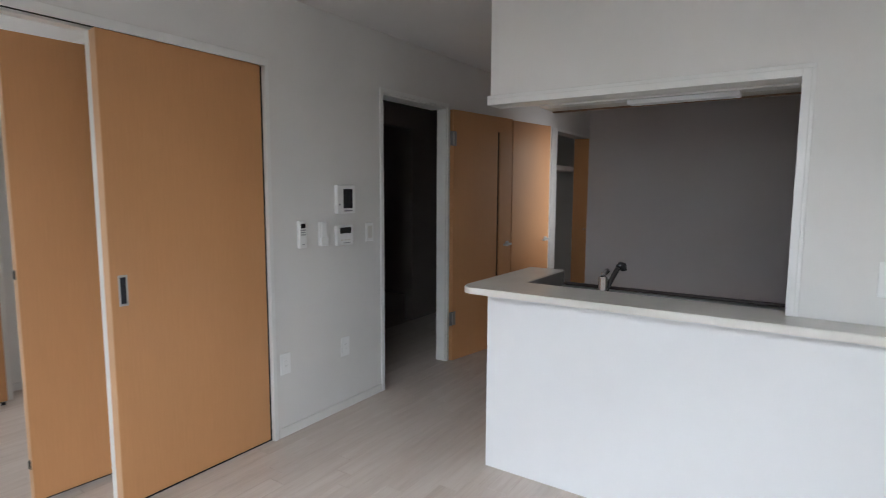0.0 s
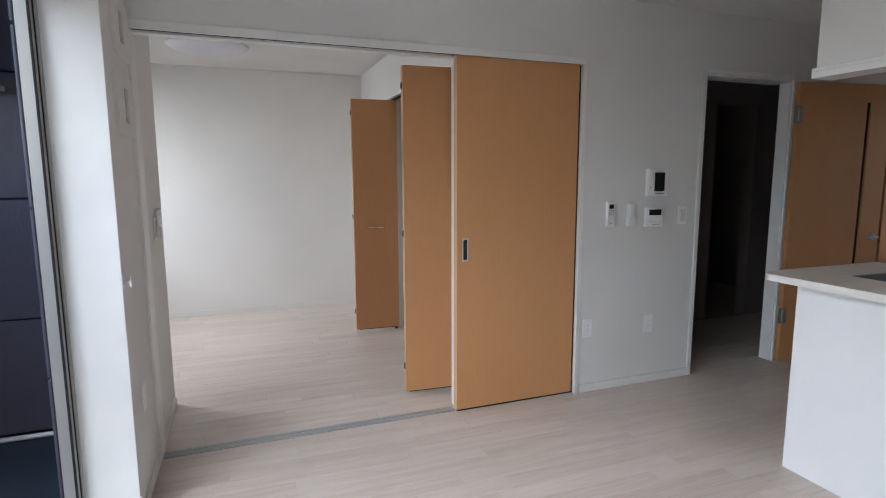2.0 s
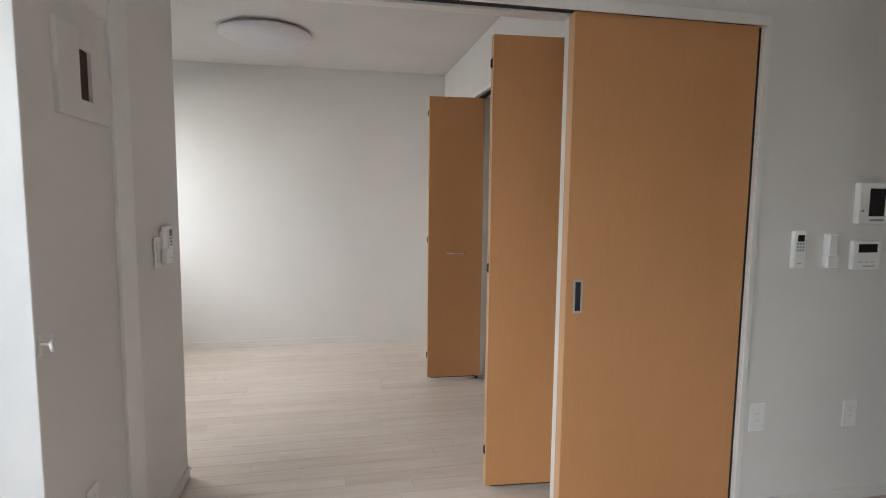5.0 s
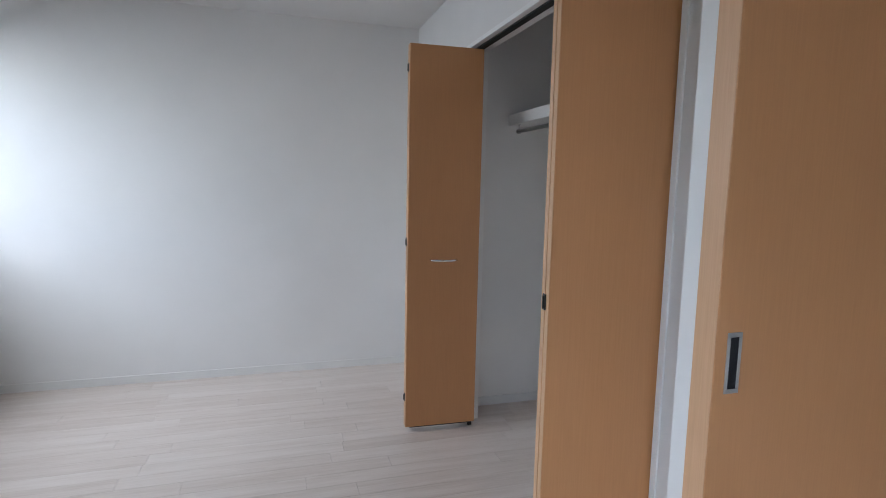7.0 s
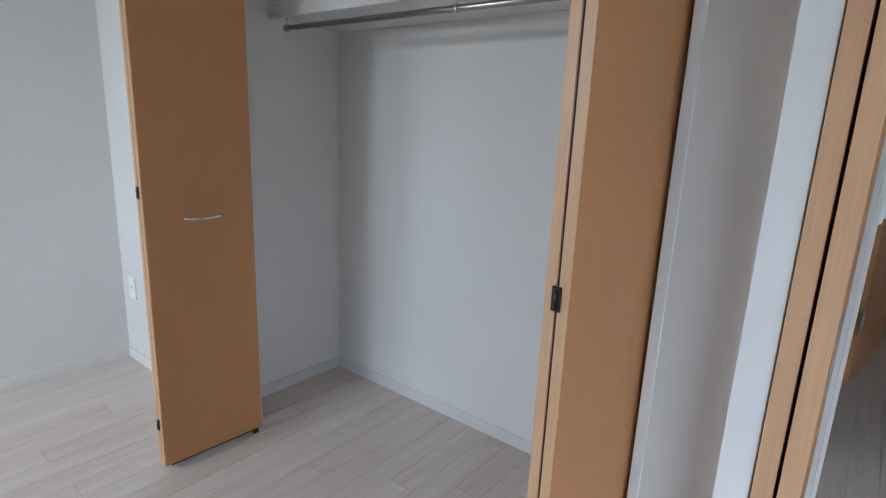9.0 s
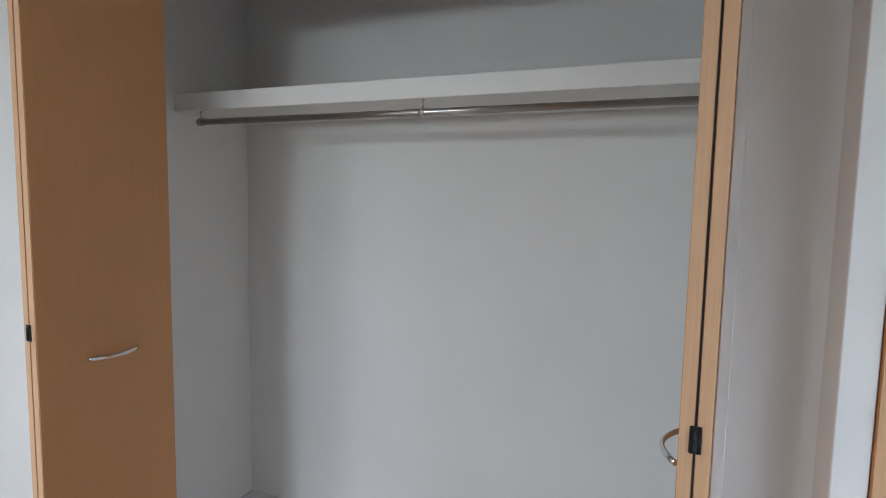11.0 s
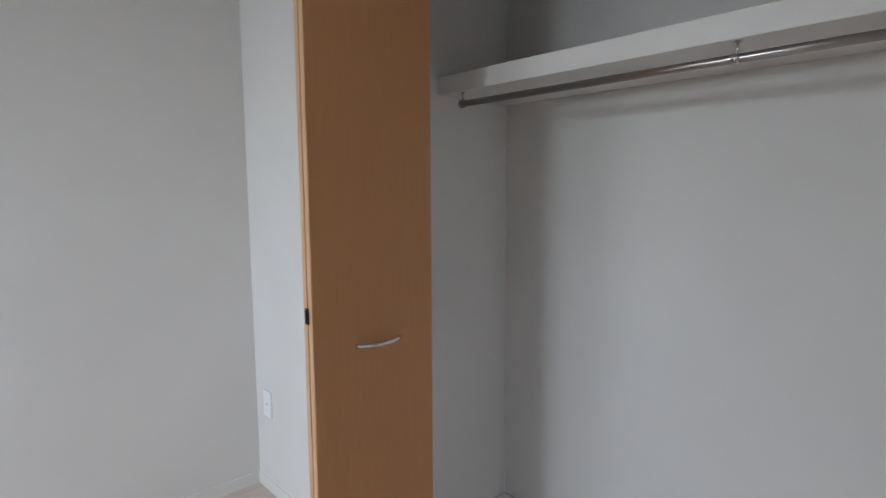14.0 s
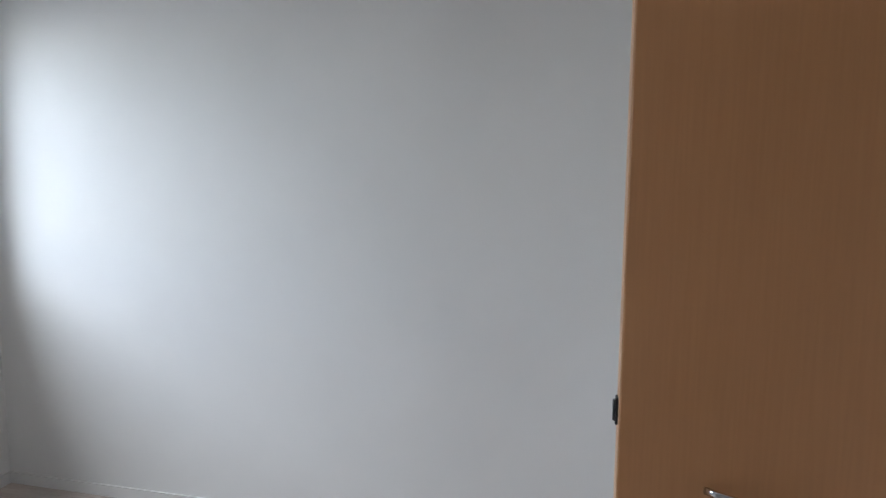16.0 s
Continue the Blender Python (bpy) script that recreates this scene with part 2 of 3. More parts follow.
setting("wall_closet_pier_north", one(CLO, -0.57, CO1 + 0.022, FAR, 0, H), WALL, "white wallpapered wall beside the closet opening")
setting("wall_closet_head", one(CLO, -0.57, CO0 - 0.022, CO1 + 0.022, 2.034, H), WALL, "white wallpapered wall above the closet opening")
setting("wall_closet_back", one(CLO_B, 0.1, 0.138, 2.15, 0, H), WALL, "plain white wallpapered back wall of the closet")
setting("wall_closet_north", one(-0.57, CLO_B, 2.06, 2.15, 0, H), WALL, "plain white wallpapered closet side wall")
setting("wall_closet_south", one(-0.57, CLO_B, 0.138, 0.205, 0, H), WALL, "plain white wallpapered closet side wall")
setting("wall_kitchen_low", boxes((KX, 0.50, Y_END, KEND, 0, 0.9035), (0.50, 1.02, -1.21, KEND, 0, 0.9035)), PANEL, "smooth white panelled front of the kitchen counter")
setting("wall_kitchen_side", boxes((KX, 0.53, Y_END, -2.337, 0.9045, H), (KX, 0.53, -2.337, KEND, 1.80, H)), WALL,
        "white wallpapered wall with a serving hatch opening")
setting("wall_kitchen_back", one(KB, 2.43, Y_END, -0.925, 0, H), ACCENT, "grey wallpapered accent wall behind the kitchen")
# The opening is unseen, added to let the corridor lamp in.
setting("wall_corridor_south", boxes((2.43, 3.05, -1.025, -0.925, 0, H), (3.75, 5.3, -1.025, -0.925, 0, H), (3.05, 3.75, -1.025, -0.925, 0, 0.95), (3.05, 3.75, -1.025, -0.925, 1.95, H)), WALL, "white wallpapered corridor wall with an unseen, added window opening")
setting("wall_corridor_east", one(5.3, 5.4, -1.025, 0.9, 0, H), WALL, "white wallpapered end wall of the corridor")
setting("wall_south", one(-2.58, 2.43, Y_END - 0.15, Y_END, 0, H), WALL, "plain white wallpapered wall")
setting("wall_hall", boxes((0.1, 2.17, 1.05, 1.15, 0, H), (2.17, 2.66, 1.05, 1.15, 2.0, H), (2.66, 3.75, 1.05, 1.15, 0, H)), HALLP, "wallpapered hall wall, the hall's darkness put into its colour")
setting("wall_hall_east", one(3.75, 3.85, 0.138, FAR, 0, H), HALLP, "wallpapered hall end wall, the hall's darkness put into its colour")
setting("wall_store", one(3.85, 5.3, 0.75, 0.85, 0, H), WALL, "plain white back wall of the corridor store")
setting("ceiling", boxes((-2.58, 5.4, Y_END - 0.15, FAR + 0.15, H, H + 0.12), (-3.75, -2.58, 0.56, FAR + 0.15, H, H + 0.12)), CEIL,
        "flat white papered ceiling", "ceiling")

# baseboards
BH = 0.052
setting("baseboard", boxes(
    (0.038, 0.906, -0.008, 0.0, 0, BH), (WIN, WIN + 0.008, -0.5, -0.013, 0, BH), (WIN, WIN + 0.008, 0.15, STUB, 0, BH),
    (WEST, CLO, FAR - 0.008, FAR, 0, BH), (CLO - 0.008, CLO, CO1 + 0.03, FAR - 0.008, 0, BH), (WEST, WEST + 0.008, STUB, FAR - 0.008, 0, BH)), BASEW, "thin white baseboard", "baseboard")
setting("baseboard_closet", boxes((CLO_B - 0.008, CLO_B, 0.205, 2.06, 0, BH), (-0.57, CLO_B - 0.008, 2.052, 2.06, 0, BH)), BASE,
        "thin pale grey baseboard in the closet", "baseboard")

# casings
setting("trim_sliding_opening", boxes(
    (WIN, 0.025, -0.012, 0.0, HEAD - 0.028, HEAD + 0.012), (0.0, 0.025, -0.012, 0.0, 0, HEAD - 0.028),
    (WIN, 0.0, 0.0, 0.01, HEAD - 0.022, HEAD), (WIN, -0.769, 0.086, 0.145, HEAD - 0.022, HEAD),
    (WIN, WIN + 0.012, 0.0, 0.145, 0, HEAD - 0.022), (-0.769, -0.76, 0.084, 0.1385, 0, HEAD), bevel=0.0015), TRIM,
    "white casing of the sliding door opening", "trim")
setting("trim_track_slot", boxes((WIN + 0.012, 0.0, 0.011, 0.083, HEAD - 0.012, HEAD - 0.002)), GASKET_SHADE, "dark upper sliding door track", "trim")
# Dark strip put in as the shade of the narrow door gap.
setting("trim_gap_shade", one(-0.0068, -0.0006, 0.0135, 0.08, 0.0, HEAD - 0.03), GASKET_SHADE, "dark strip for the shade in the gap beside the sliding doors", "trim")
setting("trim_hall_opening", boxes(
    (0.907, 0.937, -0.012, 0.0, 0, 2.008), (0.907, 1.725, -0.012, 0.0, 2.008, 2.038), (1.709, 1.725, -0.012, 0.0, 0, 2.008),
    (0.937, 0.947, 0.0, 0.14, 0, 1.996), (1.699, 1.709, 0.0, 0.086, 0, 1.996), (0.937, 1.709, 0.0, 0.14, 1.996, 2.008), bevel=0.0015), TRIM,
    "white casing of the hall doorway", "trim")
setting("trim_store", boxes((3.78, 3.93, -0.012, 0, 0, 2.03), (3.78, 4.98, -0.012, 0, 2.03, 2.06), (4.95, 4.98, -0.012, 0, 0, 2.03)), TRIM,
        "white casing of the corridor store", "trim")
setting("trim_closet_opening", boxes(
    (CLO - 0.006, -0.565, CO0 - 0.022, CO0, 0, 2.012), (CLO - 0.006, -0.565, CO1, CO1 + 0.022, 0, 2.012), (CLO - 0.006, -0.565, CO0 - 0.022, CO1 + 0.022, 2.012, 2.034), bevel=0.0015),
    TRIM, "slim white casing of the closet opening", "trim")
setting("trim_closet_track", one(-0.65, -0.615, CO0, CO1, 2.004, 2.0115), GASKET_SHADE, "dark folding door track", "trim")
setting("trim_hatch", boxes(
    (KX - 0.012, 0.545, -2.337, -2.31, 0.935, 1.80), (KX - 0.012, 0.545, -2.31, KEND + 0.012, 1.772, 1.80),
    (KX - 0.012, KX, -2.35, -2.337, 0.935, 1.80), (KX - 0.012, KX, -2.35, KEND + 0.012, 1.80, 1.815), bevel=0.0015), TRIM,
    "white casing of the kitchen hatch", "trim")
setting("trim_floor_track", boxes((WIN + 0.012, -0.79, 0.026, 0.034, 0.0005, 0.0045), (WIN + 0.012, -0.79, 0.04, 0.066, 0.0005, 0.0045), (WIN + 0.012, -0.79, 0.072, 0.092, 0.0005, 0.0045), (WIN + 0.012, -0.79, 0.034, 0.04, 0.0005, 0.0015), (WIN + 0.012, -0.79, 0.066, 0.072, 0.0005, 0.0015)), TRACK, "flat grey floor track of the sliding doors", "trim")
setting("trim_window_reveal", boxes((-2.52, WIN + 0.004, -0.516, -0.508, 0.125, 2.05), (-2.52, WIN + 0.012, -3.4, -0.508, 0.1, 0.125), bevel=0.0015), TRIM,
        "white window reveal and sill", "trim")


# ---------- sliding doors ----------
def sliding_door(name, x0, x1, y0, y1, handle, label):
    ob = thing(name, label, "door", "sliding doors", ((x0 + x1) / 2, (y0 + y1) / 2, 0.01))
    ob_x, ob_y = (x0 + x1) / 2, (y0 + y1) / 2
    w, d = (x1 - x0) / 2, (y1 - y0) / 2
    part("panel", one(-w + 0.002, w - 0.002, -d, d, 0, 1.995, 0.0015), DOOR, ob)
    # Dark strip stands for the shaded gap between panel and floor.
    part("bottom_shade", one(-w + 0.004, w - 0.004, -d + 0.003, d - 0.003, -0.009, 0.0), GASKET_SHADE, ob, "dark strip for the shade in the gap under the panel")
    part("edge_strip", one(-w, -w + 0.0018, -d + 0.001, d - 0.001, 0.001, 1.994), DOOR_EDGE, ob, "paler wooden edge band")
    if handle:
        hx, hz = -w + 0.05, 0.94
        plate = part("handle", boxes((hx - 0.019, hx + 0.019, -d - 0.0025, -d + 0.001, hz - 0.066, hz - 0.056), (hx - 0.019, hx + 0.019, -d - 0.0025, -d + 0.001, hz + 0.056, hz + 0.066),
              (hx - 0.019, hx - 0.011, -d - 0.0025, -d + 0.001, hz - 0.056, hz + 0.056), (hx + 0.011, hx + 0.019, -d - 0.0025, -d + 0.001, hz - 0.056, hz + 0.056), bevel=0.001), STEEL, ob, "brushed steel recessed pull")
        # Flat inlay; the hollow's shade is put into its dark colour.
        part("pull_recess", one(hx - 0.011, hx + 0.011, -d - 0.0012, -d + 0.001, hz - 0.056, hz + 0.056), RECESS, plate, "flat metal inlay, the recess's shade in its dark colour")
    return ob


sliding_door("sliding_door", -0.785, -0.008, 0.013, 0.045, True, "beech-look sliding door pushed open beside its white casing")
sliding_door("sliding_door", -0.777, -0.008, 0.05, 0.082, False, "beech-look sliding door stacked behind another panel")


# ---------- closet folding doors ----------
def folding_door(x, y, facing, turn, label):
    """Two leaves folded flat against each other; y is the outer face, facing is the way the handle looks."""
    ob = thing("folding_door", label, "door", "closet folding doors", (x, y, 0.026), turn)
    s = -facing
    for k in range(2):
        a, b = sorted((s * (0.001 + 0.0245 * k), s * (0.022 + 0.0245 * k)))
        leaf = part("leaf", one(-0.383, 0.0, a, b, 0, 1.975, 0.0012), DOOR, ob)
        part("edge_band", one(-0.3845, -0.3832, a + 0.001, b - 0.001, 0.001, 1.974), DOOR_EDGE, leaf, "paler wooden edge band")
    a, b = sorted((s * 0.0222, s * 0.0253))
    # Dark strip for the shaded line below the folded leaves.
    part("bottom_gap_shade", one(-0.36, -0.03, *sorted((s * 0.004, s * 0.044)), -0.006, 0.0), GASKET_SHADE, ob, "dark strip for the shade in the gap under the leaves")
    part("floor_pivot", boxes((-0.035, -0.012, *sorted((s * 0.006, s * 0.02)), -0.0255, -0.0065), bevel=0.002), BLACK, ob, "small black floor pivot")
    # Black strip fills the leaf gap to give it deep shade.
    part("gap_shade", one(-0.3822, -0.002, a, b, 0.002, 1.972), GASKET_SHADE, ob, "black strip for the shade in the gap between the leaves")
    for z in (0.161, 0.991, 1.861):
        a, b = sorted((s * 0.0155, s * 0.0325))
        hinge = part("hinge", one(-0.3885, -0.3845, a, b, z - 0.021, z + 0.021, 0.0015), BLACK, ob, "small black folding hinge")
        part("hinge_pin", tube([(-0.389, s * 0.024, z - 0.016), (-0.389, s * 0.024, z + 0.016)], 0.0035, 8), BLACK, hinge)
    hy = facing
    pts = [(-0.265 + 0.145 * i / 10, hy * (0.003 + 0.026 * math.sin(math.pi * i / 10) ** 0.8), 0.896) for i in range(11)]
    bm = bmesh.new()
    tube(pts, 0.0045, 8, bm)
    bmesh.ops.transform(bm, matrix=Matrix.Translation((0, 0, 0.896)) @ Matrix.Diagonal((1, 1, 1.35, 1)) @ Matrix.Translation((0, 0, -0.896)), verts=bm.verts)
    part("handle", bm, CHROME, ob, "curved chrome bow handle")
    return ob


folding_door(-0.619, 1.808, -1, -2.3, "beech-look folding closet door folded open at the far jamb")
folding_door(-0.605, 0.365, 1, -4.0, "beech-look folding closet door folded open at the near jamb")

# closet fittings
shelf = thing("closet_shelf", "thick white closet shelf above the hanging rail", "shelf", "", (-0.165, 1.13, 1.656))
part("board", one(-0.175, 0.171, -0.924, 0.929, 0.0, 0.055), SHELFW, shelf)
part("fascia", one(-0.197, -0.175, -0.924, 0.929, -0.001, 0.06, 0.002), SHELFW, shelf)
rail = thing("hanging_rail", "brushed steel hanging rail under the closet shelf", "rail", "", (-0.343, 1.10, 1.587))
part("rod", tube([(0, -0.85, 0.03), (0, 0.866, 0.03)], 0.0105, 16), RODSTEEL, rail)
for yy in (-0.84, 0.0, 0.856):
    br = part("bracket", tube([(0, yy, 0.036), (0, yy, 0.067)], 0.0032, 8), CHROME, rail, "thin chrome hanger pin")
    part("collar", tube([(0, yy - 0.008, 0.03), (0, yy + 0.008, 0.03)], 0.0138, 16), CHROME if yy == 0.0 else RODSTEEL, br)
    part("flange", tube([(0, yy, 0.0655), (0, yy, 0.069)], 0.009, 12), CHROME, br)


# ---------- hall door and far doors ----------
def lever(parent, x, y, z, way, out):
    """A lever handle on a round rose; way: along x, out: away from the leaf along y."""
    h = part("lever_handle", tube([(x, y, z), (x, y + out * 0.045, z), (x + way * 0.02, y + out * 0.052, z), (x + way * 0.11, y + out * 0.052, z)], 0.010, 10), LEVER, parent, "satin steel lever handle")
    part("rose", tube([(x, y, z), (x, y + out * 0.008, z)], 0.025, 16), LEVER, h)
    return h


hall_door = thing("hall_door", "beech-look hall door with a glass slit, standing wide open", "door", "", (1.729, -0.034, 0.008), -9.0)
part("leaf", boxes((0.0, 0.568, -0.018, 0.018, 0, 1.985), (0.603, 0.775, -0.018, 0.018, 0, 1.985), (0.568, 0.603, -0.018, 0.018, 0, 0.25), (0.568, 0.603, -0.018, 0.018, 1.86, 1.985)), DOOR, hall_door)
part("glass_slit", one(0.568, 0.603, -0.006, 0.006, 0.25, 1.86), SMOKE, hall_door, "dark narrow glass slit")
lever(hall_door, 0.72, -0.018, 0.90, -1, -1)
for z in (0.345, 1.765):
    hg = part("hinge", one(-0.04, 0.034, -0.024, -0.0175, z - 0.055, z + 0.055, 0.002), HOODM, hall_door, "silver door hinge")
    part("hinge_pin", tube([(-0.004, -0.022, z - 0.047), (-0.004, -0.022, z + 0.047)], 0.008, 10), STEEL, hg)

side_door = thing("side_door", "beech-look door standing open in the corridor", "door", "", (2.565, -0.13, 0.008), -10.0)
part("leaf", one(0.0, 0.605, -0.018, 0.018, 0, 1.985, 0.0015), DOOR, side_door)
lever(side_door, 0.55, -0.018, 0.90, -1, -1)

store_door = thing("store_door", "beech-look folding door of the open corridor store", "door", "", (4.66, -0.01, 0.01))
part("leaf", one(-0.032, -0.002, -0.26, 0.06, 0, 1.99, 0.0015), DOOR, store_door)
part("leaf", one(0.002, 0.032, -0.26, 0.06, 0, 1.99, 0.0015), DOOR, store_door)
part("handle", tube([(-0.033, -0.17, 0.9), (-0.055, -0.15, 0.9), (-0.055, -0.09, 0.9), (-0.033, -0.07, 0.9)], 0.006, 8), CHROME, store_door, "chrome bow handle")
store_shelf = tagged(new("store_shelf", mesh_of("store_shelf", one(3.93, 4.95, 0.12, 0.75, 1.62, 1.675, 0.002), SHELFW)), "white shelf inside the corridor store", "shelf")


# ---------- wall fittings of the living room ----------
def on_wall_a(name, label, category, x0, x1, z0, z1, depth, group=""):
    ob = thing(name, label, category, group, ((x0 + x1) / 2, 0.0, z0))
    w, h = (x1 - x0) / 2, z1 - z0
    part("body", one(-w, w, -depth, -0.0002, 0, h, min(0.006, depth * 0.4), 2), PLASTIC, ob)
    return ob, w, h


mon, w, h = on_wall_a("intercom_monitor", "white intercom monitor with a dark screen on the wall", "intercom", 0.489, 0.644, 1.232, 1.404, 0.028)
part("screen", one(-0.028, 0.05, -0.0295, -0.0275, 0.032, 0.148), SCREEN, mon, "dark grey screen")
part("button", one(-0.065, -0.053, -0.030, -0.0275, 0.05, 0.06, 0.0008), GREYMARK, mon)
part("speaker_strip", one(-0.02, 0.05, -0.0292, -0.0275, 0.012, 0.02), GREYMARK, mon)
pan, w, h = on_wall_a("bath_control_panel", "white hot water control panel with a dark display", "control panel", 0.487, 0.631, 1.037, 1.161, 0.02)
part("display", one(-0.045, 0.05, -0.0215, -0.0195, 0.074, 0.11), LCD, pan, "dark display")
for i in range(3):
    part("button", one(-0.04 + 0.03 * i, -0.02 + 0.03 * i, -0.0215, -0.0195, 0.03, 0.038, 0.0006), PLASTIC_OLD, pan)
part("marking_strip", one(-0.02, 0.045, -0.0212, -0.0195, 0.014, 0.018), GREYMARK, pan)


def ac_remote(parent):
    part("display", one(-0.016, 0.016, -0.0235, -0.0215, 0.112, 0.138), LCD, parent, "small dark display")
    for r in range(3):
        for c in range(3):
            part("button", one(-0.018 + 0.013 * c, -0.009 + 0.013 * c, -0.0235, -0.0215, 0.072 + 0.013 * r, 0.079 + 0.013 * r, 0.0006), GREYMARK, parent)
    part("marking_bar", one(-0.008, 0.008, -0.0232, -0.0215, 0.02, 0.024), GREYMARK, parent)


rem, w, h = on_wall_a("air_conditioner_remote", "white air conditioner remote in its wall holder", "remote", 0.194, 0.252, 1.048, 1.202, 0.022, "remote controls")
ac_remote(rem)
lrem, w, h = on_wall_a("light_remote", "plain white lamp remote in a wall holder", "remote", 0.352, 0.412, 1.048, 1.19, 0.014, "remote controls")
part("remote_body", one(-0.02, 0.02, -0.026, -0.014, 0.012, 0.14, 0.004, 2), PLASTIC, lrem)
part("holder_lip", one(-0.027, 0.027, -0.030, -0.014, 0.0, 0.05, 0.003, 2), PLASTIC, lrem)


def switch_plate(name, label, category, m, rocker=True, group="wall plates", hole=False):
    """A plate in its own frame: it looks along -y, its base is its lower middle."""
    ob = thing(name, label, category, group)
    ob.matrix_world = m
    part("plate", one(-0.036, 0.036, -0.007, -0.0002, 0, 0.12, 0.003, 2), PLASTIC, ob)
    if rocker:
        part("rocker", one(-0.022, 0.022, -0.0105, -0.007, 0.02, 0.1, 0.002, 1), PLASTIC_OLD, ob)
    elif hole:
        part("insert", one(-0.012, 0.012, -0.0085, -0.007, 0.045, 0.075, 0.001), PLASTIC, ob)
        part("cable_hole", tube([(0, -0.0084, 0.06), (0, -0.009, 0.06)], 0.0045, 10), BLACK, ob, "small dark round hole")
    else:
        part("insert", one(-0.018, 0.018, -0.0085, -0.007, 0.03, 0.09, 0.001), PLASTIC, ob)
        for z in (0.045, 0.072):
            for x in (-0.007, 0.005):
                part("slot", one(x, x + 0.002, -0.0089, -0.0084, z, z + 0.008), SLOT, ob)
    return ob


switch_plate("light_switch", "white light switch plate beside the hall door", "switch", pose(0.798, 0, 1.045))
switch_plate("wall_socket", "white wall socket plate low beside the sliding door", "socket", pose(0.09, 0, 0.355), False)
switch_plate("wall_socket", "white wall socket plate low on the wall", "socket", pose(0.56, 0, 0.34), False)
switch_plate("wall_socket", "white wall socket plate beside the kitchen hatch", "socket", pose(KX, -2.6, 1.03, 0, 0, -90), False)
switch_plate("wall_socket", "white wall socket plate on the window wall", "socket", pose(WIN, -0.27, 0.38, 0, 0, 90), False)
switch_plate("antenna_socket", "white antenna socket plate with one dark hole beside the closet", "socket", pose(CLO, 2.83, 0.345, 0, 0, -90), False, hole=True)
# bedroom switch and remotes on the end of the window wall
switch_plate("light_switch", "white light switch plate beside two remotes", "switch", pose(WIN, 0.396, 1.035, 0, 0, 90))
b_lrem = thing("light_remote", "plain white lamp remote in a holder on the bedroom wall", "remote", "remote controls")
b_lrem.matrix_world = pose(WIN, 0.455, 1.045, 0, 0, 90)
part("back", one(-0.026, 0.026, -0.008, -0.0002, 0, 0.13, 0.002), PLASTIC, b_lrem)
part("remote_body", one(-0.02, 0.02, -0.024, -0.008, 0.01, 0.15, 0.004, 2), PLASTIC, b_lrem)
part("holder_lip", one(-0.027, 0.027, -0.030, -0.008, 0.0, 0.06, 0.003, 2), PLASTIC, b_lrem)
b_rem = thing("air_conditioner_remote", "white air conditioner remote with a display in a wall holder", "remote", "remote controls")
b_rem.matrix_world = pose(WIN, 0.515, 1.04, 0, 0, 90)
part("body", one(-0.026, 0.026, -0.022, -0.0002, 0, 0.155, 0.004, 2), PLASTIC, b_rem)
ac_remote(b_rem)


# window wall: two pipe sleeve covers with open slots, and a curtain hook
def sleeve_cover(y, z, wide, high, label):
    ob = thing("sleeve_cover", label, "wall cover", "sleeve covers")
    ob.matrix_world = pose(WIN, y, z, 0, 0, 90)
    w, a, b = wide / 2, wide / 2 - 0.122, wide / 2 - 0.196
    z0, z1 = high * 0.22, high * 0.8
    part("plate", boxes((-w, b, -0.014, -0.0002, 0, high), (a, w, -0.014, -0.0002, 0, high), (b, a, -0.014, -0.0002, 0, z0), (b, a, -0.014, -0.0002, z1, high), bevel=0.001), PLATE, ob)
    part("slot", one(b, a, -0.003, -0.0003, z0, z1), HOLE, ob, "dark brown open slot")
    return ob


sleeve_cover(-0.17, 1.85, 0.29, 0.22, "white pipe cover plate with an open slot, upper")
sleeve_cover(-0.19, 1.53, 0.32, 0.24, "larger white socket cover with an open slot")
hook = thing("curtain_hook", "small white curtain tieback hook at the window corner", "hook")
hook.matrix_world = pose(WIN, -0.491, 0.945, 0, 0, 90)
part("plate", one(-0.008, 0.008, -0.004, -0.0002, 0, 0.055, 0.001), PLASTIC, hook)
part("arm", tube([(0, -0.004, 0.03), (0, -0.025, 0.028), (0, -0.028, 0.035), (0, -0.028, 0.05)], 0.004, 8), PLASTIC, hook)
part("arm", tube([(0, -0.025, 0.028), (0, -0.028, 0.01)], 0.004, 8), PLASTIC, hook)

# ---------- kitchen ----------
r0 = 0.075
arc = [(0.25 + r0 - r0 * math.cos(a), -1.03 - r0 + r0 * math.sin(a)) for a in (math.pi / 2 * k / 8 for k in range(9))]
ledge = [(0.25, -4.2)] + [(KX - 0.013, -4.2), (KX - 0.013, -2.369), (0.52, -2.369 + 0.06), (0.52, -1.24), (1.04, -1.24), (1.04, -1.03)] + arc[::-1]
counter = thing("counter_ledge", "pale resin counter ledge with a rounded corner", "counter")
part("top", slab(ledge, 0.904, 0.934, 0.006), COUNTER, counter)
part("splash_panel", boxes((0.502, 1.03, -1.244, -1.2405, 0.851, 0.928), (0.502, 0.5055, -2.3, -1.244, 0.851, 0.884)), SPLASH, counter, "grey steel splash panel behind the ledge")
unit = thing("kitchen_unit", "steel-topped kitchen unit behind the counter wall", "kitchen unit", "", (0.8, -1.9, 0))
part("cabinet", boxes((-0.298, 0.22, -1.2, 0.66, 0.0, 0.64), (0.202, 0.22, -1.2, 0.66, 0.64, 0.82), (-0.298, 0.202, -1.2, -0.06, 0.64, 0.82)), PLASTIC_OLD, unit)
